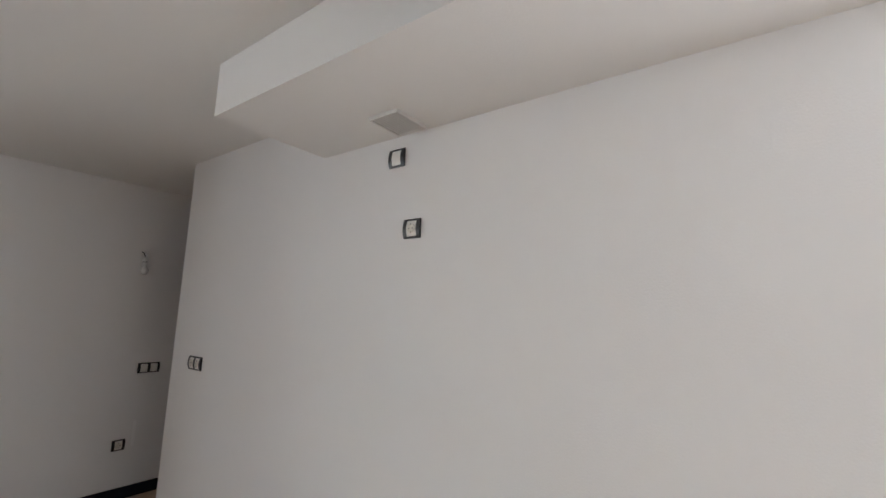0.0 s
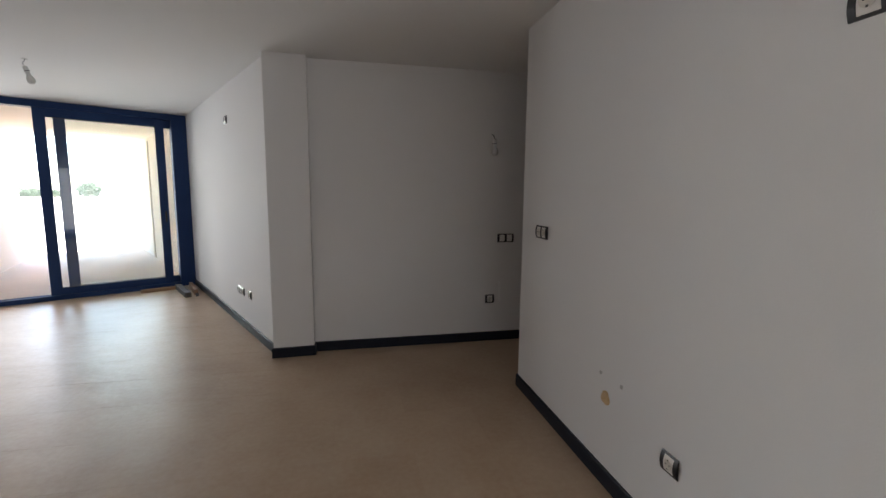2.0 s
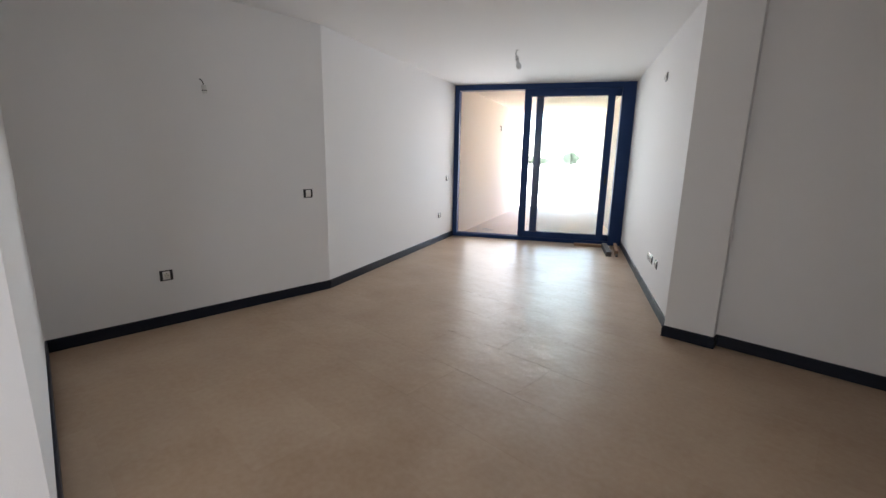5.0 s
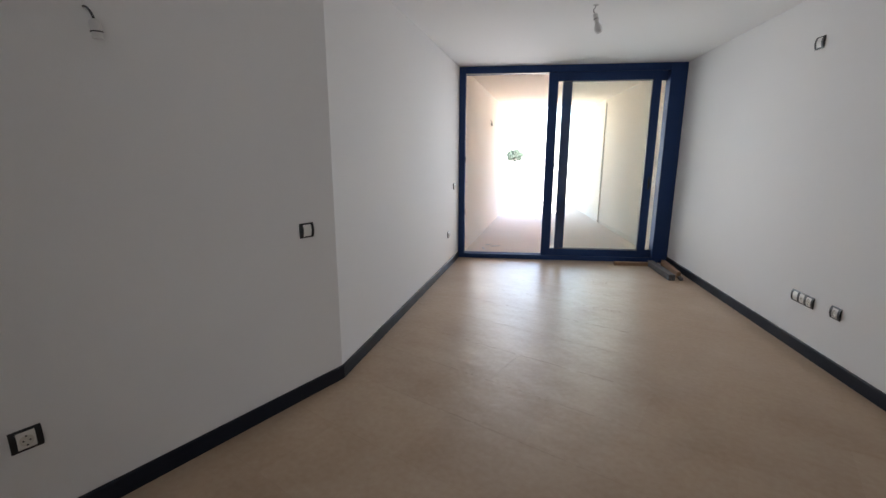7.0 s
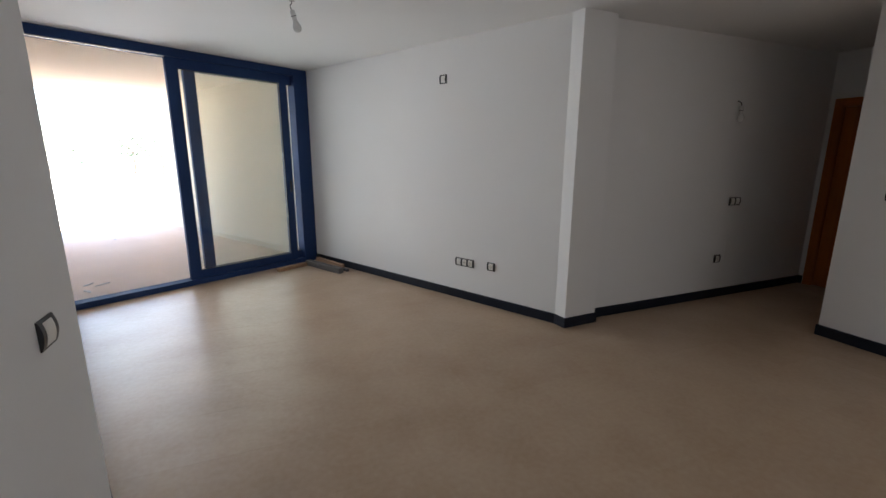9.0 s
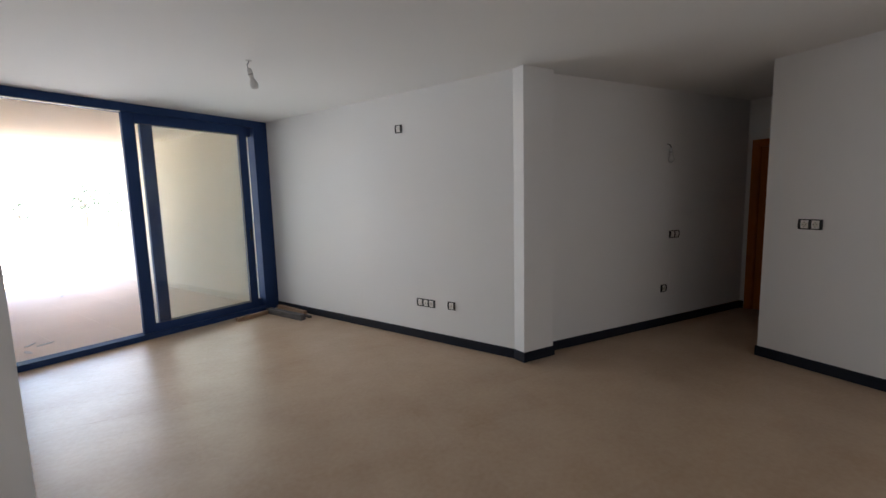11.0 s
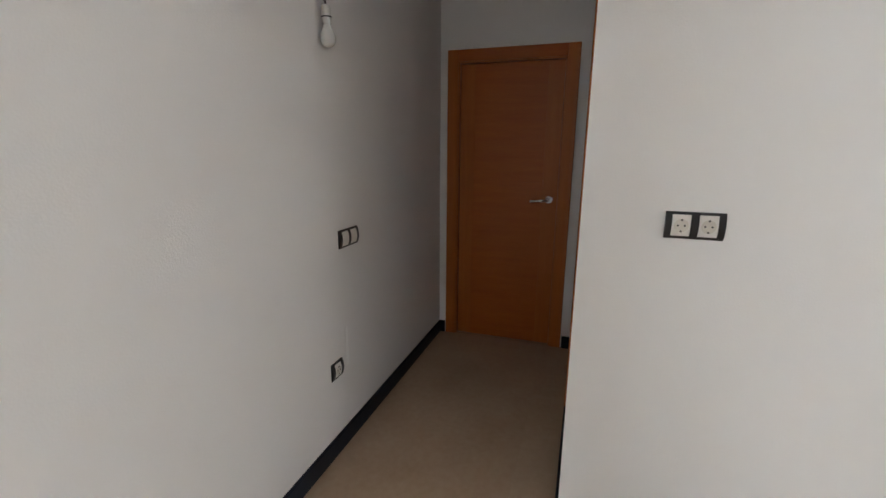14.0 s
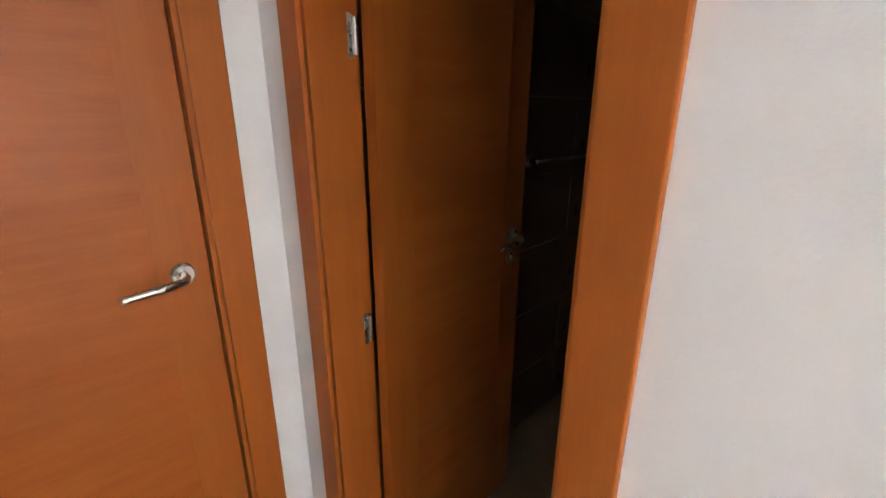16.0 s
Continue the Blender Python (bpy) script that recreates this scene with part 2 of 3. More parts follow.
KW = (-5.65, -3.75, 0.2, 2.2)     # assumed kitchen window, never in view: span along y, sill and head
for i, name in enumerate(NAMES):
    if name == "window_wall":
        continue
    p, q = PLAN[i], PLAN[(i + 1) % len(PLAN)]
    p2, q2 = OUTER[i], OUTER[(i + 1) % len(PLAN)]
    bm = bmesh.new()
    hole = {"wall_corridor": D2, "wall_corridor_end": D1}.get(name)
    if name == "wall_kitchen":
        for a, b, z0, z1 in ((p[1], KW[0], -0.02, H), (KW[0], KW[1], -0.02, KW[2]), (KW[0], KW[1], KW[3], H)):
            prism(bm, [(0, a), (0, b), (T, b), (T, a if a > p[1] else p2[1])], z0, z1)
        tagged(part("wall_kitchen_surround", bm, WALL), "white painted wall round the assumed kitchen window", "wall", kind="structure")
        tagged(part(name, prism(bmesh.new(), [(0, KW[1]), q, q2, (T, KW[1])], -0.02, H), WALL), "smooth white painted wall of the empty room", "wall", kind="structure")
        continue
    if hole:
        length = (Vector(q) - Vector(p)).length
        a, b = hole[0] / length, hole[1] / length
        nrm = Vector((q[1] - p[1], p[0] - q[0])).normalized() * T
        pa, pb = lerp(p, q, a), lerp(p, q, b)
        pa2, pb2 = tuple(Vector(pa) + nrm), tuple(Vector(pb) + nrm)
        prism(bm, [p, pa, pa2, p2], -0.02, H)
        prism(bm, [pb, q, q2, pb2], -0.02, H)
        prism(bm, [pa, pb, pb2, pa2], DOOR_TOP, H)
    else:
        prism(bm, [p, q, q2, p2], -0.02, H)
    tagged(part(name, bm, WALL), "smooth white painted wall of the empty room", "wall", kind="structure")

# unseen walls added outside the assumed kitchen window to hold back sky light
tagged(part("wall_courtyard", boxes((1.70, 1.90, -7.4, -2.95, -0.2, 7.0), (0.11, 1.6999, -7.4, -7.2, -0.2, 7.0), (0.11, 1.6999, -3.1, -2.95, -0.2, 7.0)), WALL), "unseen plain walls added to hold back sky light", "wall", kind="structure")

# ceilings: the flat slab, the lowered kitchen ceiling and the duct box along the kitchen wall
tagged(part("ceiling", prism(bmesh.new(), HULL, H, H + 0.2), CEIL), "plain white painted plaster ceiling", "ceiling", kind="structure")
bm = boxes((-2.65, 0, -6.0, -2.69, LOW, H - 0.002), (-4.85, -2.6501, -6.0, -2.86, LOW, H - 0.002))
tagged(part("ceiling_kitchen", bm, CEIL), "lowered white plaster ceiling over the kitchen end", "ceiling", kind="structure")
bm = boxes((-0.57, 0.0, -2.69, -1.47, LOW, H - 0.002))
tagged(part("ceiling_duct_box", bm, CEIL), "white plasterboard duct box along the wall top", "ceiling", kind="structure")

# ---------- floor ----------
floor = tagged(part("floor", prism(bmesh.new(), HULL, -0.16, -0.0005), GROUT), "beige stone-look tiled floor with fine joints", "floor", kind="structure")
REGIONS = [[(-4.85, -6.0), (0, -6.0), (0, -2.86), (-4.85, -2.86)], [(-2.65, -2.86), (0, -2.86), (0, -2.69), (-2.65, -2.69)],
           [STUB[0], STUB[1], (0, -2.69), (0, -0.33), (-4.85, -0.33)],
           [(-1.575, -0.33), (0, -0.33), (0, 1.03), (-1.575, 1.03)], [(0, 0), (1.60, 0), (1.60, 1.03), (0, 1.03)],
           [(-4.85, -0.33), (-1.575, -0.33), (-1.575, 0.365), WIN_R, WIN_L], [(-1.575, 0.365), (-1.575, 0.94), (-1.930, 1.050)]]


def clip(poly, region):
    """The part of poly inside the convex region (counter-clockwise)."""
    for k in range(len(region)):
        a, b = region[k], region[(k + 1) % len(region)]
        out = []
        for j in range(len(poly)):
            p, q = poly[j], poly[(j + 1) % len(poly)]
            sp = (b[0] - a[0]) * (p[1] - a[1]) - (b[1] - a[1]) * (p[0] - a[0])
            sq = (b[0] - a[0]) * (q[1] - a[1]) - (b[1] - a[1]) * (q[0] - a[0])
            if sp >= 0:
                out.append(p)
            if (sp >= 0) != (sq >= 0):
                out.append(lerp(p, q, sp / (sp - sq)))
        poly = out
        if len(poly) < 3:
            return []
    return poly


def floor_tiles():
    tw, th, gap = 0.90, 0.45, 0.0004
    rng = random.Random(4)
    for row in range(-14, 14):
        for col in range(-10, 6):
            x0, y0 = col * tw + (row % 2) * tw / 2, -0.25 + row * th
            sq = [(x0 + gap, y0 + gap), (x0 + tw - gap, y0 + gap), (x0 + tw - gap, y0 + th - gap), (x0 + gap, y0 + th - gap)]
            bm, z = bmesh.new(), rng.uniform(-0.0002, 0.0)
            for reg in REGIONS:
                piece = clip(sq, reg)
                if piece:
                    prism(bm, piece, -0.006, z)
            if bm.faces:
                part("tile", bm, TILE, floor)
            else:
                bm.free()


floor_tiles()

# ---------- skirting ----------
def skirting(p, q, skip=()):
    """A bevelled skirting board along the wall line p-q; skip: stretches of it left free."""
    p, q = Vector((*p, 0)), Vector((*q, 0))
    u = (q - p).normalized()
    nrm = Vector((-u.y, u.x, 0))
    cuts = [0.0, *[s for pair in skip for s in pair], (q - p).length]
    bm = bmesh.new()
    prof = [(0.0, 0.0), (0.013, 0.0), (0.013, 0.083), (0.009, 0.089), (0.0, 0.090)]
    for a, b in zip(cuts[::2], cuts[1::2]):
        rings = [[bm.verts.new(p + u * s + nrm * d + Vector((0, 0, h))) for d, h in prof] for s in (a, b)]
        for k in range(len(prof)):
            bm.faces.new((rings[0][k], rings[1][k], rings[1][(k + 1) % 5], rings[0][(k + 1) % 5]))
        bm.faces.new(rings[0][::-1])
        bm.faces.new(rings[1])
    return tagged(part("baseboard", bm, SKIRT), "dark anthracite skirting board along the white wall", "baseboard", kind="structure")


e = 0.0125
skirting((0, -6.0), (0, e))
skirting((-e, 0), (1.60, 0), [(D2[0] - 0.078, D2[1] + 0.078)])
skirting((1.60, 0), (1.60, 1.03), [(D1[0] - 0.078, D1[1] + 0.078)])
skirting((1.60, 1.03), COL[0])
skirting(COL[0], (COL[1][0], COL[1][1] - e))
skirting((COL[1][0] + e, COL[1][1]), (COL[2][0] - e, COL[2][1]))
skirting((COL[2][0], COL[2][1] - e), COL[3])
skirting(COL[3], WIN_R, )
skirting(WIN_L, lerp(WIN_L, CORNER, 1.0))
skirting(CORNER, STUB[0])
skirting(STUB[0], (STUB[1][0] + e, STUB[1][1]))
skirting((-2.65, -2.69 + e), (-2.65, -2.86 - e))
skirting((-2.65 + e, -2.86), STUB[3])
skirting((-4.85, -6.0), (0, -6.0))

# ---------- sliding terrace door ----------
WU = (Vector(WIN_R) - Vector(WIN_L)).normalized()
WIN_LEN = (Vector(WIN_R) - Vector(WIN_L)).length
WM = Matrix.Translation((WIN_L[0], WIN_L[1], 0)) @ Matrix.Rotation(math.atan2(WU.y, WU.x), 4, "Z")
win = thing("window_1", "dark aluminium sliding terrace door with blue haze in its colour, half open", "sliding door", WM, kind="structure")
W = WIN_LEN
part("outer_frame", boxes((0.0, 0.085, 0.0, 0.15, 0.0, H), (W - 0.20, W, 0.0, 0.15, 0.0, H), (0.0851, W - 0.2001, 0.0, 0.15, H - 0.088, H), (0.0851, W - 0.2001, 0.0, 0.15, -0.01, 0.062), bevel=0.004), ALU, win)
part("track", boxes((0.086, W - 0.201, 0.045, 0.051, 0.0625, 0.0628), (0.086, W - 0.201, 0.105, 0.111, 0.0625, 0.0628)), ALU, win)
part("track", boxes((0.086, W - 1.70, 0.012, 0.020, H - 0.1, H - 0.0885)), STEEL, win, "bright metal track under the head of the frame")


def sash(x0, x1, y0, stile_l, stile_r):
    zb, zt = 0.063, H - 0.0885
    s = part("sash", boxes((x0, x0 + stile_l, y0, y0 + 0.05, zb, zt), (x1 - stile_r, x1, y0, y0 + 0.05, zb, zt),
             (x0 + stile_l + 0.0002, x1 - stile_r - 0.0002, y0, y0 + 0.05, zt - 0.107, zt), (x0 + stile_l + 0.0002, x1 - stile_r - 0.0002, y0, y0 + 0.05, zb, zb + 0.094), bevel=0.003), ALU, win)
    g = part("pane", boxes((x0 + stile_l - 0.01, x1 - stile_r + 0.01, y0 + 0.022, y0 + 0.028, zb + 0.085, zt - 0.097)), GLASS, s, "clear glass pane")
    g.visible_shadow = False
    a, b, c, d = x0 + stile_l, x1 - stile_r, zb + 0.094, zt - 0.107
    part("gasket", boxes((a, a + 0.006, y0 - 0.002, y0 + 0.021, c, d), (b - 0.006, b, y0 - 0.002, y0 + 0.021, c, d), (a + 0.0061, b - 0.0061, y0 - 0.002, y0 + 0.021, c, c + 0.006), (a + 0.0061, b - 0.0061, y0 - 0.002, y0 + 0.021, d - 0.006, d)), WIRE, s, "black rubber glazing gasket")
    return s


front = sash(W - 1.695, W - 0.292, 0.025, 0.115, 0.105)
back = sash(W - 1.505, W - 0.075, 0.085, 0.115, 0.115)
part("lock", boxes((W - 0.345, W - 0.322, 0.008, 0.0245, 1.00, 1.16), bevel=0.004), BLACK, front, "small black lock on the sash stile")
for z in (0.62, 1.35):
    part("keeper", boxes((0.0855, 0.097, 0.045, 0.075, z, z + 0.07), bevel=0.003), BLACK, win, "small black lock keeper on the jamb")

# unseen window, added as a setting for the kitchen fill light
kwin = thing("assumed_window", "unseen anthracite framed kitchen window, added for the fill light", "window", pose(T, KW[0], KW[2], 0, 0, 90), kind="structure")
KL, KH = KW[1] - KW[0], KW[3] - KW[2]
part("window_frame", boxes((0.0, 0.06, 0.0, 0.05, 0.0, KH), (KL - 0.06, KL, 0.0, 0.05, 0.0, KH), (0.0601, KL - 0.0601, 0.0, 0.05, 0.0, 0.06), (0.0601, KL - 0.0601, 0.0, 0.05, KH - 0.06, KH), (KL / 2 - 0.03, KL / 2 + 0.03, 0.0, 0.05, 0.0601, KH - 0.0601), bevel=0.003), ALU, kwin)
for x0, x1 in ((0.05, KL / 2 - 0.02), (KL / 2 + 0.02, KL - 0.05)):
    part("pane", boxes((x0, x1, 0.022, 0.028, 0.05, KH - 0.05)), GLASS, kwin).visible_shadow = False

# ---------- doors ----------
def lever(parent, x, y, z, side, out):
    """Lever on a round rose. side: way in which the lever points along x; out: way out of the leaf along y."""
    rose = bmesh.new()
    lathe(rose, [(0.0, 0.0), (0.026, 0.0), (0.026, 0.006), (0.022, 0.010), (0.0, 0.010)][1:4], 24, Matrix.Translation((x, y, z)) @ Matrix.Rotation(radians(-90 if out > 0 else 90), 4, "X"))
    h = part("door_handle", rose, STEEL, parent, "brushed steel lever handle", True)
    bm = bmesh.new()
    tube(bm, [(x, y + out * 0.009, z), (x, y + out * 0.035, z), (x + side * 0.004, y + out * 0.046, z - 0.001), (x + side * 0.014, y + out * 0.052, z - 0.003), (x + side * 0.055, y + out * 0.054, z - 0.007), (x + side * 0.122, y + out * 0.053, z - 0.012), (x + side * 0.125, y + out * 0.053, z - 0.012)],
         [0.009, 0.009, 0.009, 0.009, 0.009, 0.0085, 0.005], 14)
    part("lever", bm, STEEL, h, "", True)


def leaf(parent, w, top, y0, y1):
    """Flush veneered leaf from x = 0 to w: upright stiles and level-grained boards between them."""
    st = 0.105
    body = part("leaf", boxes((0.002, w - 0.002, y0 + 0.0012, y1 - 0.0012, 0.008, top), bevel=0.0), WOOD_V, parent, "cherry veneered flush door leaf")
    for x0, x1 in ((0.0, st), (w - st, w)):
        part("stile", boxes((x0, x1, y0 - 0.0003, y1 + 0.0003, 0.006, top), bevel=0.0006), WOOD_V, body)
    n = 5
    z = 0.006
    for k in range(n):
        z1 = 0.006 + (top - 0.006) * (k + 1) / n
        part("board", boxes((st + 0.0001, w - st - 0.0001, y0, y1, z, z1 - 0.00005)), WOOD, body)
        z = z1
    return body


def casing(parent, w, top, depth, stop_at):
    """Door lining with architraves on both faces, in local x along the wall, y into the wall from its face."""
    j = 0.018
    part("lining", boxes((-0.0, j, 0.0, depth, 0.0, top), (w - j, w, 0.0, depth, 0.0, top), (j + 0.0002, w - j - 0.0002, 0.0, depth, top - j, top), bevel=0.0012), WOOD_V, parent)
    for y0, y1 in ((-0.013, -0.0005), (depth + 0.0005, depth + 0.013)):
        a = 0.070
        for x0, x1 in ((-a, 0.008), (w - 0.008, w + a)):
            part("architrave", boxes((x0, x1, y0, y1, 0.0, top + a), bevel=0.003), WOOD_V, parent)
        part("architrave", boxes((0.0083, w - 0.0083, y0, y1, top - 0.008, top + a), bevel=0.003), WOOD, parent)
    sy = stop_at
    if not sy:
        return
    part("stop", boxes((j, j + 0.012, sy, sy + 0.012, 0.0, top - j), (w - j - 0.012, w - j, sy, sy + 0.012, 0.0, top - j), (j + 0.0121, w - j - 0.0121, sy, sy + 0.012, top - j - 0.012, top - j), bevel=0.002), WOOD_V, parent)


# the closed door at the corridor's end: local x runs towards -y of the room, local y into the wall
M1 = Matrix(((0, 1, 0, 1.60), (-1, 0, 0, D1[1]), (0, 0, 1, 0), (0, 0, 0, 1)))
w1 = D1[1] - D1[0]
door1 = thing("door_1", "closed flush door in glossy cherry veneer with steel lever", "door", M1, kind="structure")
casing(door1, w1, DOOR_TOP, T, 0.062)
tagged(part("wall_closet", boxes((1.72, 2.6, -0.5, 1.5, -0.16, -0.004), (2.5, 2.6, -0.5, 1.5, -0.003, H), (1.721, 2.499, -0.5, -0.4, -0.003, H), (1.721, 2.499, 1.4, 1.5, -0.003, H), (1.701, 2.6, -0.5, 1.5, H + 0.001, H + 0.1)), WALL), "plain white walls of the closed room", "wall", kind="structure")
lf = leaf(door1, w1 - 0.042, DOOR_TOP - 0.022, 0.024, 0.060)
lf.location.x = 0.021
lever(lf, w1 - 0.042 - 0.056, 0.024, 1.09, -1, -1)

# the bathroom door, opened inward
M2 = Matrix(((-1, 0, 0, D2[1]), (0, -1, 0, 0), (0, 0, 1, 0), (0, 0, 0, 1)))
w2 = D2[1] - D2[0]
door2 = thing("door_2", "half-open cherry veneer bathroom door with steel hinges", "door", M2, kind="structure")
casing(door2, w2, DOOR_TOP, T + 0.012, 0.0)
lf2 = leaf(door2, w2 - 0.040, DOOR_TOP - 0.022, -0.036, 0.0)
lf2.matrix_basis = Matrix.Translation((0.025, T + 0.022, 0)) @ Matrix.Rotation(radians(93), 4, "Z")
lever(lf2, w2 - 0.040 - 0.060, -0.036, 1.06, -1, -1)
bm = bmesh.new()
lathe(bm, [(0.022, 0.0), (0.022, 0.006), (0.012, 0.007), (0.010, 0.016)], 20, Matrix.Translation((w2 - 0.10, -0.036, 0.985)) @ Matrix.Rotation(radians(90), 4, "X"))
part("lock_turn", bm, STEEL, lf2, "small steel privacy turn", True)
for z in (0.25, 0.92, 1.59):
    h = part("hinge", boxes((0.0181, 0.0200, 0.091, 0.104, z - 0.042, z + 0.042), bevel=0.0006), STEEL, door2, "steel butt hinge")
    bm = bmesh.new()
    tube(bm, [(0.022, 0.1075, z - 0.036), (0.022, 0.1075, z + 0.036)], 0.006, 12)
    part("knuckle", bm, STEEL, h, "", True)
    bm = bmesh.new()
    for dz in (-0.034, 0.0, 0.034):
        lathe(bm, [(0.0042, 0.0), (0.0042, 0.001), (0.002, 0.0016)], 10, Matrix.Translation((0.0200, 0.096 + (0.003 if dz == 0 else 0), z + dz * 0.8)) @ Matrix.Rotation(radians(90), 4, "Y"))
    part("screws", bm, CHROME, h)

# ---------- bathroom glimpsed behind the open door ----------
BX = 1.545
tagged(part("floor_bathroom", boxes((0.105, BX + 0.1, -2.9, -T - 0.0005, -0.16, -0.003)), TILE), "beige tiled bathroom floor in shade", "floor", kind="structure")
tagged(part("ceiling_bathroom", boxes((0.105, BX + 0.1, -2.9, -T - 0.0005, 2.4, 2.5)), CEIL), "white bathroom ceiling", "ceiling", kind="structure")
bw = tagged(part("wall_bathroom", boxes((BX + 0.008, BX + 0.1, -2.8, -T - 0.0005, -0.002, 2.4)), GROUT), "dark brown tiled bathroom wall", "wall", kind="structure")
tagged(part("wall_bathroom_back", boxes((0.105, BX + 0.1, -2.9, -2.8005, -0.002, 2.4)), SLATE), "dark brown tiled bathroom wall", "wall", kind="structure")
tagged(part("wall_bathroom_side", boxes((0.105, 0.205, -2.7995, -T - 0.0005, -0.0025, 2.3995)), SLATE), "dark brown tiled bathroom wall", "wall", kind="structure")
tmesh = None
for iy in range(5):
    for iz in range(8):
        if tmesh is None:
            first = part("wall_tile", boxes((0, 0.008, 0.001, 0.598, 0.001, 0.298), bevel=0.001), SLATE, bw)
            tmesh, ob = first.data, first
        else:
            ob = new("wall_tile", tmesh)
            ob.parent = bw
        ob.location = (BX, -T - 0.002 - 0.54 * 1.0 * (iy + 1) - 0.06 * (iy + 1), iz * 0.3)
rail = thing("towel_rail", "slim chrome towel rail on the dark tiled wall", "towel rail", pose(BX, -0.95, 1.265))
for y in (0.0, -0.62):
    b = part("bracket", boxes((-0.012, -0.0002, y - 0.024, y + 0.024, -0.024, 0.024), (-0.055, -0.0125, y - 0.009, y + 0.009, -0.009, 0.009), bevel=0.002), CHROME, rail)
bm = bmesh.new()
tube(bm, [(-0.050, -0.0, 0), (-0.050, -0.62, 0)], 0.007, 12)
part("bar", bm, CHROME, rail, "", True)

# ---------- wall plates ----------
def bowed(bm, x0, x1, z0, z1, hz, lift):
    """A bar with its face bowed out over the height, standing off the wall along -y."""
    n = 8
    rows = []
    for k in range(n + 1):
        z = z0 + (z1 - z0) * k / n
        d = 0.004 + 0.010 * (1 - (z / hz) ** 2) + lift
        rows.append([bm.verts.new((x0, 0, z)), bm.verts.new((x1, 0, z)), bm.verts.new((x1, -d, z)), bm.verts.new((x0, -d, z))])
    for a, b in zip(rows, rows[1:]):
        for k in range(4):
            bm.faces.new((a[k], a[(k + 1) % 4], b[(k + 1) % 4], b[k]))
    bm.faces.new(rows[0][::-1])
    bm.faces.new(rows[-1])


def plate(label, category, m, modules, group=""):
    """Black-framed wall plate; modules: a letter each, s socket, r rocker switch, b blank cover, t aerial outlet."""
    pitch, hw, hh = 0.0745, 0.0450, 0.0420
    n = len(modules)
    total = 2 * hw + pitch * (n - 1)
    th = thing({"s": "wall_socket", "r": "light_switch", "b": "blank_wall_plate", "t": "wall_socket"}[modules[-1]], label, category, m, group)
    bm = bmesh.new()
    x = -total / 2
    inner = 0.0265
    edges = [x]
    for k in range(n):
        c = x + hw + pitch * k
        edges += [c - inner, c + inner]
    edges.append(total / 2)
    for a, b in zip(edges[::2], edges[1::2]):
        bowed(bm, a, b, -hh, hh, hh, 0.0)
    for k in range(n):
        c = x + hw + pitch * k
        bowed(bm, c - inner, c + inner, hh - 0.0085, hh, hh, -0.0002)
        bowed(bm, c - inner, c + inner, -hh, -hh + 0.0085, hh, -0.0002)
    part("frame", bm, BLACK, th, "glossy black bowed frame", True)
    for k, kind in enumerate(modules):
        c = x + hw + pitch * k
        bm = bmesh.new()
        iz = hh - 0.009
        if kind == "r":
            bowed(bm, c - inner + 0.0008, c + inner - 0.0008, -iz, iz, hh, 0.0010)
            part("rocker", bm, WHITE_P, th, "ivory white rocker", True)
            continue
        bowed(bm, c - inner + 0.0008, c + inner - 0.0008, -iz, iz, hh, -0.0012)
        ins = part("insert", bm, WHITE_P, th, "ivory white insert", True)
        if kind == "b":
            continue
        r = 0.0205 if kind == "s" else 0.012
        bm = bmesh.new()
        turn = Matrix.Translation((c, -0.0128, 0)) @ Matrix.Rotation(radians(90), 4, "X")
        lathe(bm, [(r, 0.0), (r, 0.0016), (r - 0.0015, 0.0018), (r - 0.004, 0.0006)], 24, turn)
        part("socket_well", bm, WELL, ins, "round cream socket well", True)
        if kind == "s":
            bm = bmesh.new()
            for dx, dz in ((-0.0095, 0), (0.0095, 0)):
                lathe(bm, [(0.0030, 0.0), (0.0030, 0.0010)], 10, Matrix.Translation((c + dx, -0.0136, dz)) @ Matrix.Rotation(radians(90), 4, "X"))
            box(bm, c - 0.0025, c + 0.0025, -0.0152, -0.0136, -0.0205, -0.0150)
            box(bm, c - 0.0025, c + 0.0025, -0.0152, -0.0136, 0.0150, 0.0205)
            part("contacts", bm, HOLE, ins)
        else:
            bm = bmesh.new()
            lathe(bm, [(0.0035, 0.0), (0.0035, 0.001)], 10, Matrix.Translation((c, -0.0136, 0)) @ Matrix.Rotation(radians(90), 4, "X"))
            part("contacts", bm, HOLE, ins)
    return th


def on_wall(x, y, z, facing):
    """Pose on a wall whose face looks along the heading facing (degrees from +x)."""
    return pose(x, y, z, 0, 0, facing + 90)


HR = math.degrees(math.atan2(WIN_R[1] - COL[3][1], WIN_R[0] - COL[3][0])) + 90      # right hall wall looks this way
HL = math.degrees(math.atan2(CORNER[1] - WIN_L[1], CORNER[0] - WIN_L[0])) + 90


def along(p, q, s):
    v = (Vector(q) - Vector(p)).normalized()
    return Vector(p) + v * s


def on_line(p, q, x, y):
    v = (Vector(q) - Vector(p)).normalized()
    return Vector(p) + v * (Vector((x, y)) - Vector(p)).dot(v)


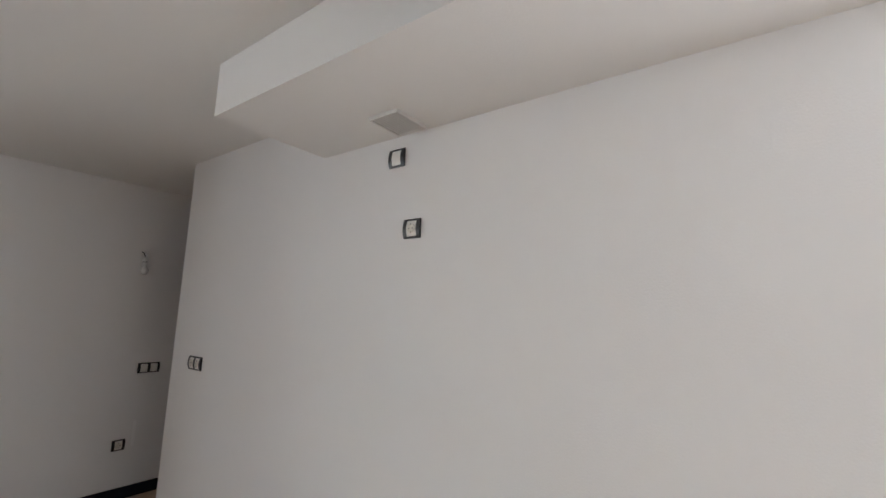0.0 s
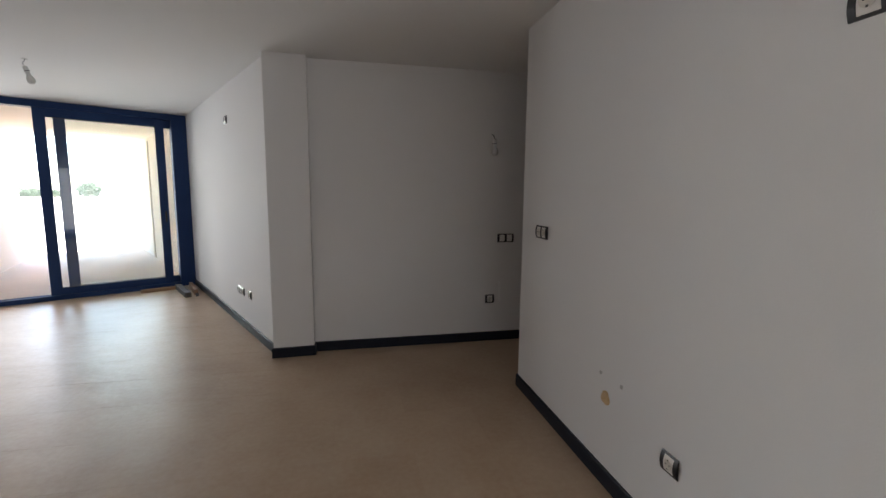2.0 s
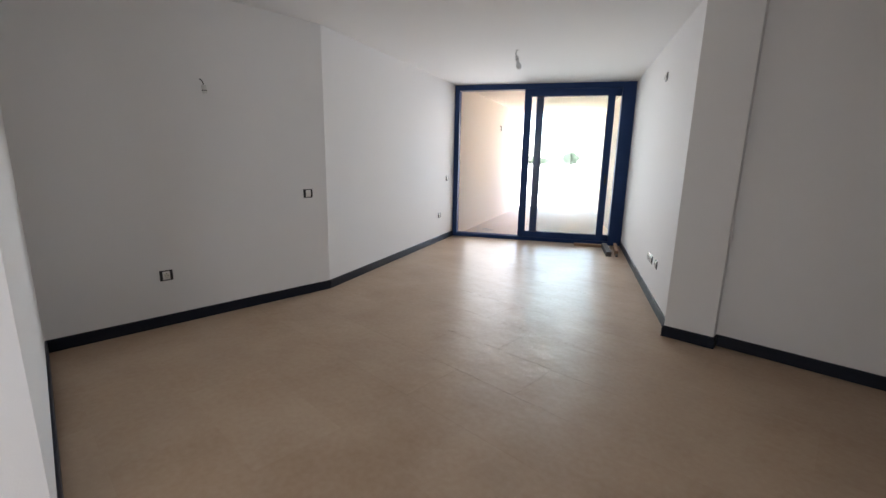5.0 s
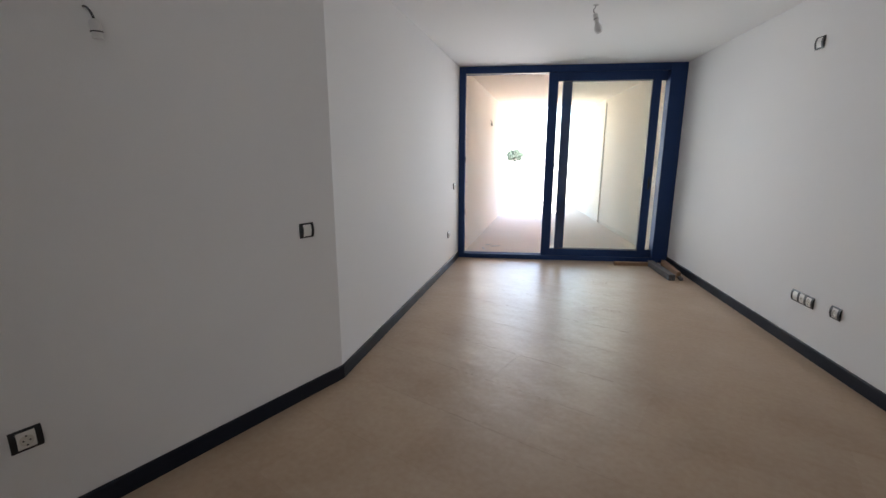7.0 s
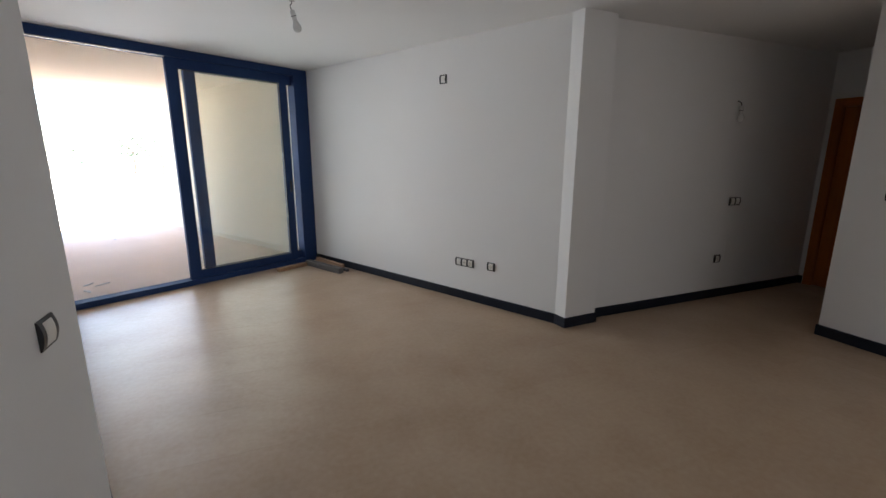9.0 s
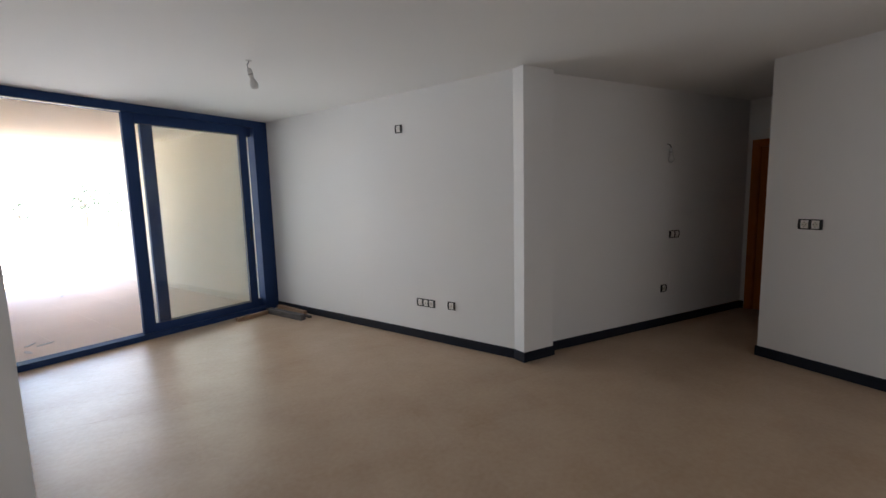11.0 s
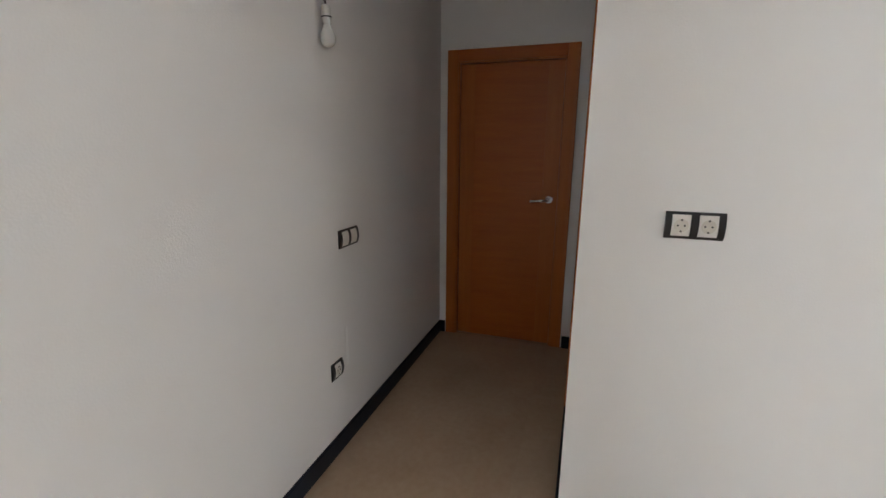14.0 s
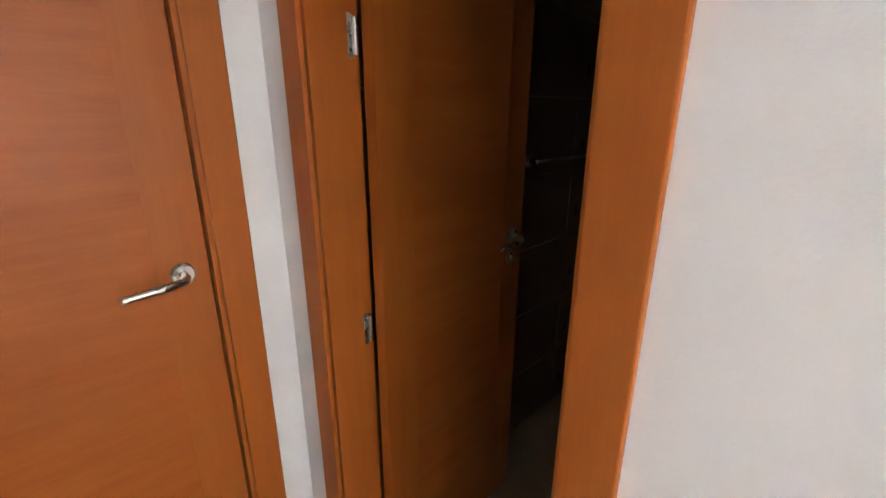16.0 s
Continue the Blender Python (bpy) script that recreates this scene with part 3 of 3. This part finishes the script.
plate("single black-framed blank plate high on the white wall", "wall plate", on_wall(0, -1.985, 2.25, 180), "b")
plate("single black-framed power socket high on the white wall", "socket", on_wall(0, -2.09, 1.92, 180), "s")
plate("double black-framed power socket beside the wall corner", "socket", on_wall(0, -0.333, 1.206, 180), "ss")
plate("single black-framed power socket low on the white wall", "socket", on_wall(0, -1.583, 0.389, 180), "s")
plate("double black-framed light switch on the alcove wall", "light switch", on_wall(0.250, 1.03, 1.028, -90), "rr")
plate("single black-framed power socket low on the alcove wall", "socket", on_wall(0.10, 1.03, 0.425, -90), "s")
p = on_line(COL[3], WIN_R, -2.535, 2.235)
plate("single black-framed blank plate high on the hall wall", "wall plate", on_wall(p.x, p.y, 2.228, HR), "b")
p = on_line(COL[3], WIN_R, -2.395, 1.972)
plate("triple black-framed outlet plate low on the hall wall", "socket", on_wall(p.x, p.y, 0.397, HR), "bts")
p = on_line(COL[3], WIN_R, -2.235, 1.683)
plate("single black-framed power socket low on the hall wall", "socket", on_wall(p.x, p.y, 0.406, HR), "s")
plate("single black-framed light switch near the wall corner", "light switch", on_wall(-4.85, -0.54, 1.012, 0), "r")
plate("single black-framed power socket low on the grey-lit wall", "socket", on_wall(-4.85, -1.81, 0.416, 0), "s")
p = on_line(WIN_L, CORNER, -6.046, 2.72)
plate("single black-framed light switch beside the terrace door", "light switch", on_wall(p.x, p.y, 1.038, HL), "r")
p = on_line(WIN_L, CORNER, -5.93, 2.43)
plate("single black-framed power socket beside the terrace door", "socket", on_wall(p.x, p.y, 0.438, HL), "s")

# ---------- bare bulbs ----------
def bulb_parts(root, m, clear=True):
    """Lamp holder and, unless it is empty, its bulb hanging along -z of m."""
    bm = bmesh.new()
    lathe(bm, [(0.008, 0.0), (0.016, -0.004), (0.0185, -0.012), (0.0185, -0.040), (0.0195, -0.041), (0.0195, -0.046), (0.0175, -0.047), (0.0175, -0.066)], 20, m)
    h = part("lamp_holder", bm, HOLDER, root, "white plastic lamp holder", True)
    bm = bmesh.new()
    lathe(bm, [(0.0198, -0.0412), (0.0202, -0.0435), (0.0198, -0.0458)], 20, m)
    part("collar", bm, WIRE, h, "thin dark collar ring", True)
    if not clear:
        return
    bm = bmesh.new()
    lathe(bm, [(0.013, -0.060), (0.014, -0.072), (0.020, -0.088), (0.027, -0.102), (0.030, -0.118), (0.028, -0.133), (0.021, -0.145), (0.010, -0.151), (0.002, -0.152)], 24, m)
    part("bulb", bm, BULB_G, root, "pale unlit glass bulb", True)


def ceiling_bulb(x, y, z, tilt, heading):
    th = thing("bare_bulb", "unlit bulb in a white holder hanging from ceiling wires", "light bulb", pose(x, y, z, 0, 0, heading))
    bm = bmesh.new()
    tube(bm, [(0, 0, 0.0), (0.004, 0, -0.02), (0.016, 0, -0.034), (0.012, 0, -0.052), (0.004, 0, -0.062)], 0.0028, 8)
    part("wire", bm, WIRE, th, "", True)
    bm = bmesh.new()
    lathe(bm, [(0.022, 0.0), (0.022, -0.002), (0.010, -0.003)], 16)
    part("ceiling_hole", bm, DOT, th)
    bulb_parts(th, Matrix.Translation((0.004, 0, -0.060)) @ Matrix.Rotation(radians(tilt), 4, "Y"))


def wall_bulb(x, y, z, facing, full=False):
    th = thing("wall_lamp_holder", "white lamp holder with pale bulb hanging on wall wires" if full else "empty white lamp holder hanging on wall wires", "lamp holder", on_wall(x, y, z, facing))
    bm = bmesh.new()
    tube(bm, [(-0.012, 0.002, 0.012), (-0.010, -0.014, 0.010), (-0.004, -0.030, -0.004), (0.002, -0.036, -0.024), (0.003, -0.036, -0.036)], 0.0040, 8)
    part("wire", bm, WIRE, th, "", True)
    bulb_parts(th, Matrix.Translation((0.003, -0.036, -0.032)) @ Matrix.Rotation(radians(-4), 4, "Y"), full)


ceiling_bulb(-3.98, 1.64, H, 16, 200)
ceiling_bulb(-1.035, -2.0, H, -4, 0)
wall_bulb(0.10, 1.03, 2.00, -90, True)
wall_bulb(-4.85, -1.416, 1.94, 0)

# ---------- vent, foam patch, marks ----------
vent = thing("air_vent", "white louvred air vent under the duct box", "air vent", pose(-0.128, -2.095, LOW))
part("frame", boxes((-0.092, -0.083, -0.076, 0.076, -0.018, -0.0002), (0.083, 0.092, -0.076, 0.076, -0.018, -0.0002), (-0.0828, 0.0828, -0.076, -0.068, -0.018, -0.0002), (-0.0828, 0.0828, 0.068, 0.076, -0.018, -0.0002), bevel=0.002), HOLDER, vent)
part("backing", boxes((-0.0826, 0.0826, -0.0678, 0.0678, -0.010, -0.0004)), HOLDER, vent)
for k in range(9):
    s = part("slat", boxes((-0.0825, 0.0825, -0.0068, 0.0068, -0.001, 0.001), bevel=0.0004), HOLDER, vent)
    s.matrix_basis = pose(0, -0.056 + k * 0.014, -0.0145, 14, 0, 0)

def blob(bm, m, rx, rz, h, seed, seg=28):
    rng = random.Random(seed)
    ph = [rng.uniform(0, 6.28) for _ in range(4)]
    loops = []
    for k, (s, d) in enumerate(((1.0, 0.0), (0.92, 0.6), (0.7, 0.95), (0.35, 1.0))):
        ring = []
        for i in range(seg):
            a = 2 * math.pi * i / seg
            w = 1 + 0.10 * math.sin(2 * a + ph[0]) + 0.07 * math.sin(3 * a + ph[1]) + 0.05 * math.sin(5 * a + ph[2])
            ring.append(bm.verts.new(m @ Vector((rx * s * w * math.cos(a), -h * d, rz * s * w * math.sin(a)))))
        loops.append(ring)
    for a, b in zip(loops, loops[1:]):
        for i in range(seg):
            bm.faces.new((a[i], a[(i + 1) % seg], b[(i + 1) % seg], b[i]))
    bm.faces.new(loops[-1])
    bm.faces.new(loops[0][::-1])
    return bm


bm = blob(bmesh.new(), Matrix.Identity(4), 0.033, 0.039, 0.006, 3)
ob = tagged(part("foam_plug", bm, FILLER, None, "", True), "round yellow-brown foam plug in the white wall", "foam plug")
ob.matrix_world = on_wall(-0.0003, -1.128, 0.447, 180)
for y, z, s in ((-1.077, 0.559, 1), (-1.247, 0.557, 2)):
    ob = tagged(part("wall_plug", blob(bmesh.new(), Matrix.Identity(4), 0.012, 0.011, 0.002, s, 14), DOT), "small grey filled screw hole in the wall", "wall plug", "screw holes")
    ob.matrix_world = on_wall(-0.0003, y, z, 180)
ob = tagged(part("paint_patch", boxes((-0.012, 0.012, -0.0010, -0.0001, -0.10, 0.10)), PATCH), "narrow fresh white paint patch beside the socket", "paint patch")
ob.matrix_world = on_wall(0.20, 1.03, 0.50, -90)

# ---------- timber offcuts by the terrace door ----------
def plank(label, a, b, z, w, h, mat, seed):
    a, b = Vector(a), Vector(b)
    length = (b - a).length
    rng = random.Random(seed)
    bm = bmesh.new()
    n = 7
    rings = []
    for k in range(n + 1):
        x = length * k / n
        j = lambda: rng.uniform(-0.002, 0.002)
        rings.append([bm.verts.new((x + (j() * 3 if k in (0, n) else 0), sy * w / 2 + j(), sz * h + (j() if sz else 0))) for sy, sz in ((-1, 0), (1, 0), (1, 1), (-1, 1))])
    for p, q in zip(rings, rings[1:]):
        for k in range(4):
            bm.faces.new((p[k], p[(k + 1) % 4], q[(k + 1) % 4], q[k]))
    bm.faces.new(rings[0][::-1])
    bm.faces.new(rings[-1])
    bmesh.ops.bevel(bm, geom=[e for e in bm.edges if e.calc_face_angle(0) > 0.9], offset=0.003, segments=2, affect="EDGES")
    ob = tagged(part("timber_offcut", bm, mat), label, "timber offcut", "timber offcuts by the terrace door")
    ob.matrix_world = Matrix.Translation((a.x, a.y, z)) @ Matrix.Rotation(math.atan2(b.y - a.y, b.x - a.x), 4, "Z")
    return ob


plank("short reddish-brown timber batten on the floor", (-4.20, 3.86), (-3.78, 4.10), 0.0, 0.06, 0.045, BOARD, 1)
plank("grey mortar-stained timber batten on the floor", (-3.80, 4.10), (-3.45, 3.47), 0.0, 0.075, 0.070, BOARD_G, 2)
plank("pale timber strip resting beside the grey batten", (-3.66, 4.20), (-3.40, 3.62), 0.0, 0.045, 0.078, BOARD, 3)

plank("thin dark stained timber strip beside the battens", (-3.57, 4.06), (-3.35, 3.52), 0.0, 0.035, 0.030, BOARD_G, 5)

# ---------- terrace ----------
def left_at(d):
    v = (Vector(WIN_L) - Vector(CORNER)).normalized()
    return Vector(WIN_L) + v * d


def right_at(d):
    v = Vector((-0.490, 0.872))
    return Vector(WIN_R) + v * d


TH = 2.62
def slab(name, p, q, side, z0, z1, mat, label, cat, thick=0.2):
    u = (q - p).normalized()
    nrm = Vector((-u.y, u.x)) * side * thick
    return tagged(part(name, prism(bmesh.new(), [tuple(p), tuple(q), tuple(q + nrm), tuple(p + nrm)], z0, z1), mat), label, cat, kind="structure")


slab("wall_terrace_left", left_at(0.0), left_at(5.1), 1, -0.1, TH, TERR_W, "warm beige rendered terrace side wall", "wall")
slab("wall_terrace_right", right_at(0.0), right_at(4.9), -1, -0.1, TH, TERR_W, "warm beige rendered terrace side wall", "wall")
slab("wall_terrace_low", right_at(4.905), right_at(8.0), -1, -0.1, 1.0, TERR_W, "low rendered terrace parapet wall", "wall")
nrm = Vector((-WU.y, WU.x))
pl, pr = Vector(WIN_L), Vector(WIN_R)
tagged(part("wall_lintel", prism(bmesh.new(), [tuple(pl), tuple(pr), tuple(pr + nrm * 0.15), tuple(pl + nrm * 0.15)], H + 0.003, TH), TERR_W), "rendered lintel over the terrace door", "wall", kind="structure")
tf = [tuple(pl + nrm * 0.004), tuple(pr + nrm * 0.004), tuple(right_at(8.0)), tuple(left_at(8.0))]
terrace = tagged(part("floor_terrace", prism(bmesh.new(), tf, -0.2, -0.019), TERR_F), "pale stone terrace paving", "floor", kind="structure")
tiles = [tf[0], tf[1], tf[2], tf[3]]
rowlen = 0.6
for r in range(0, 9):
    for c in range(-8, 8):
        o = pl + nrm * (r * rowlen) + WU * (c * rowlen)
        sq = [tuple(o + WU * 0.001 + nrm * 0.001), tuple(o + WU * 0.599 + nrm * 0.001), tuple(o + WU * 0.599 + nrm * 0.599), tuple(o + WU * 0.001 + nrm * 0.599)]
        piece = clip(sq, tiles)
        if piece:
            part("paving_slab", prism(bmesh.new(), piece, -0.03, -0.018), TERR_F, terrace)
tagged(part("ceiling_terrace", prism(bmesh.new(), [tuple(pl - WU * 0.3), tuple(pr + WU * 0.3), tuple(right_at(5.1) + WU * 0.4), tuple(left_at(5.1) - WU * 0.3)], TH, TH + 0.3), TERR_W), "warm beige terrace ceiling slab", "ceiling", kind="structure")
pp = right_at(3.82) - WU * 0.019
pipe = thing("downpipe", "pale plastic downpipe on the terrace wall", "downpipe", pose(pp.x, pp.y, -0.018))
bm = bmesh.new()
tube(bm, [(0, 0, 0), (0, 0, 2.55)], 0.014, 14)
part("pipe", bm, GREY_P, pipe, "", True)
for z in (0.4, 1.5, 2.4):
    bm = bmesh.new()
    lathe(bm, [(0.0165, z), (0.0165, z + 0.03)], 14)
    part("clip", bm, GREY_P, pipe)
q = left_at(3.0)
HT = HL
wall_bulb(q.x, q.y, 2.12, HT)
rng = random.Random(9)
for k, (a, b) in enumerate(((0.35, 0.75), (0.55, 0.95), (0.42, 1.05), (1.5, 4.2))):
    o = pl + WU * a + nrm * b
    bm = bmesh.new()
    prism(bm, [(0.09 * math.cos(t) * rng.uniform(0.5, 1.2), 0.025 * math.sin(t) * rng.uniform(0.5, 1.2)) for t in (0, 1, 2, 3, 4, 5)], 0, 0.008)
    ob = tagged(part("rubble_chip", bm, DOT), "pale plaster chip lying on the terrace floor", "rubble", "rubble on the terrace")
    ob.matrix_world = pose(o.x, o.y, -0.018, 0, 0, rng.uniform(0, 180))

# the rest of the building, ground and distance
tagged(part("roof", prism(bmesh.new(), outward(PLAN[:11] + [PLAN[15]], 0.9), H + 0.201, H + 0.5), TERR_W), "flat building roof slab", "roof", kind="structure")
bm = bmesh.new()
box(bm, -2500, 2500, -2500, 2500, -1.2, -0.24)
tagged(part("ground", bm, SAND), "dry pale sunlit open ground", "ground", kind="structure")


def tree(x, y, height, spread, seed, label, leaves=1700):
    rng = random.Random(seed)
    th = thing("tree", label, "tree", pose(x, y, -0.25))
    bm = bmesh.new()
    top = height * 0.55
    tube(bm, [(0, 0, 0), (0.06, 0.02, top * 0.4), (0.0, -0.05, top)], [0.09 * height / 3, 0.07 * height / 3, 0.045 * height / 3], 9)
    for k in range(6):
        a = k * 1.05 + rng.uniform(0, 0.5)
        r = spread * rng.uniform(0.45, 0.8)
        tube(bm, [(0, 0, top * rng.uniform(0.6, 0.95)), (r * 0.5 * math.cos(a), r * 0.5 * math.sin(a), top * 1.1), (r * math.cos(a), r * math.sin(a), height * rng.uniform(0.65, 0.9))], [0.03, 0.02, 0.008], 6)
    part("trunk", bm, BARK, th, "", True)
    verts, faces = [], []
    for k in range(leaves):
        while True:
            c = Vector((rng.uniform(-1, 1), rng.uniform(-1, 1), rng.uniform(-1, 1)))
            if c.length < 1 and noise.noise(c * 2.2 + Vector((seed, 0, 0))) > -0.12:
                break
        c = Vector((c.x * spread, c.y * spread, height * 0.68 + c.z * height * 0.33))
        n = Vector((rng.uniform(-1, 1), rng.uniform(-1, 1), rng.uniform(-1, 1))).normalized()
        u = n.orthogonal().normalized() * rng.uniform(0.07, 0.14) * height / 3
        v = n.cross(u)
        b = len(verts)
        verts += [c - u * 1.6, c - v * 0.6, c + u * 1.6, c + v * 0.6]
        faces.append((b, b + 1, b + 2, b + 3))
    me = bpy.data.meshes.new("crown")
    me.from_pydata(verts, [], faces)
    me.materials.append(LEAF)
    ob = new("crown", me)
    ob.parent = th


def far(az, dist):
    a = radians(az)
    return -1 - math.sin(a) * dist, -2.5 + math.cos(a) * dist


for k, (az, dist, h, w) in enumerate(((27.6, 62, 2.7, 1.15), (32.4, 85, 2.2, 1.9), (31.3, 85, 2.0, 2.0), (30.2, 86, 1.9, 1.8))):
    x, y = far(az, dist)
    tree(x, y, h, w, k + 1, "small green tree out in the bright open ground", 1300 if k == 0 else 1700)
for k, (x, y, h, w, n) in enumerate(((-21.5, 46, 1.5, 1.1, 170), (-19.0, 44, 2.4, 1.0, 110), (-15.0, 45, 3.9, 1.3, 120), (-12.3, 42, 3.2, 1.5, 70))):
    tree(x, y, h, w, k + 11, "thin sparse tree, nearly bare, on sunlit ground", n)


def pier(x, y, turn, w, d, h):
    """Rendered garden pier with an overhanging cap."""
    th = thing("garden_pier", "cream rendered low pier on the sunlit terrace edge", "pier", pose(x, y, -0.019, 0, 0, turn), "garden piers")
    part("shaft", boxes((-w / 2, w / 2, -d / 2, d / 2, -0.25, h - 0.06), bevel=0.01), TERR_W, th)
    part("cap", boxes((-w / 2 - 0.03, w / 2 + 0.03, -d / 2 - 0.03, d / 2 + 0.03, h - 0.0598, h), bevel=0.012), TERR_F, th)


pier(-8.6, 13.2, 20, 0.75, 0.4, 0.95)
pier(-6.75, 12.1, 20, 0.75, 0.4, 0.95)
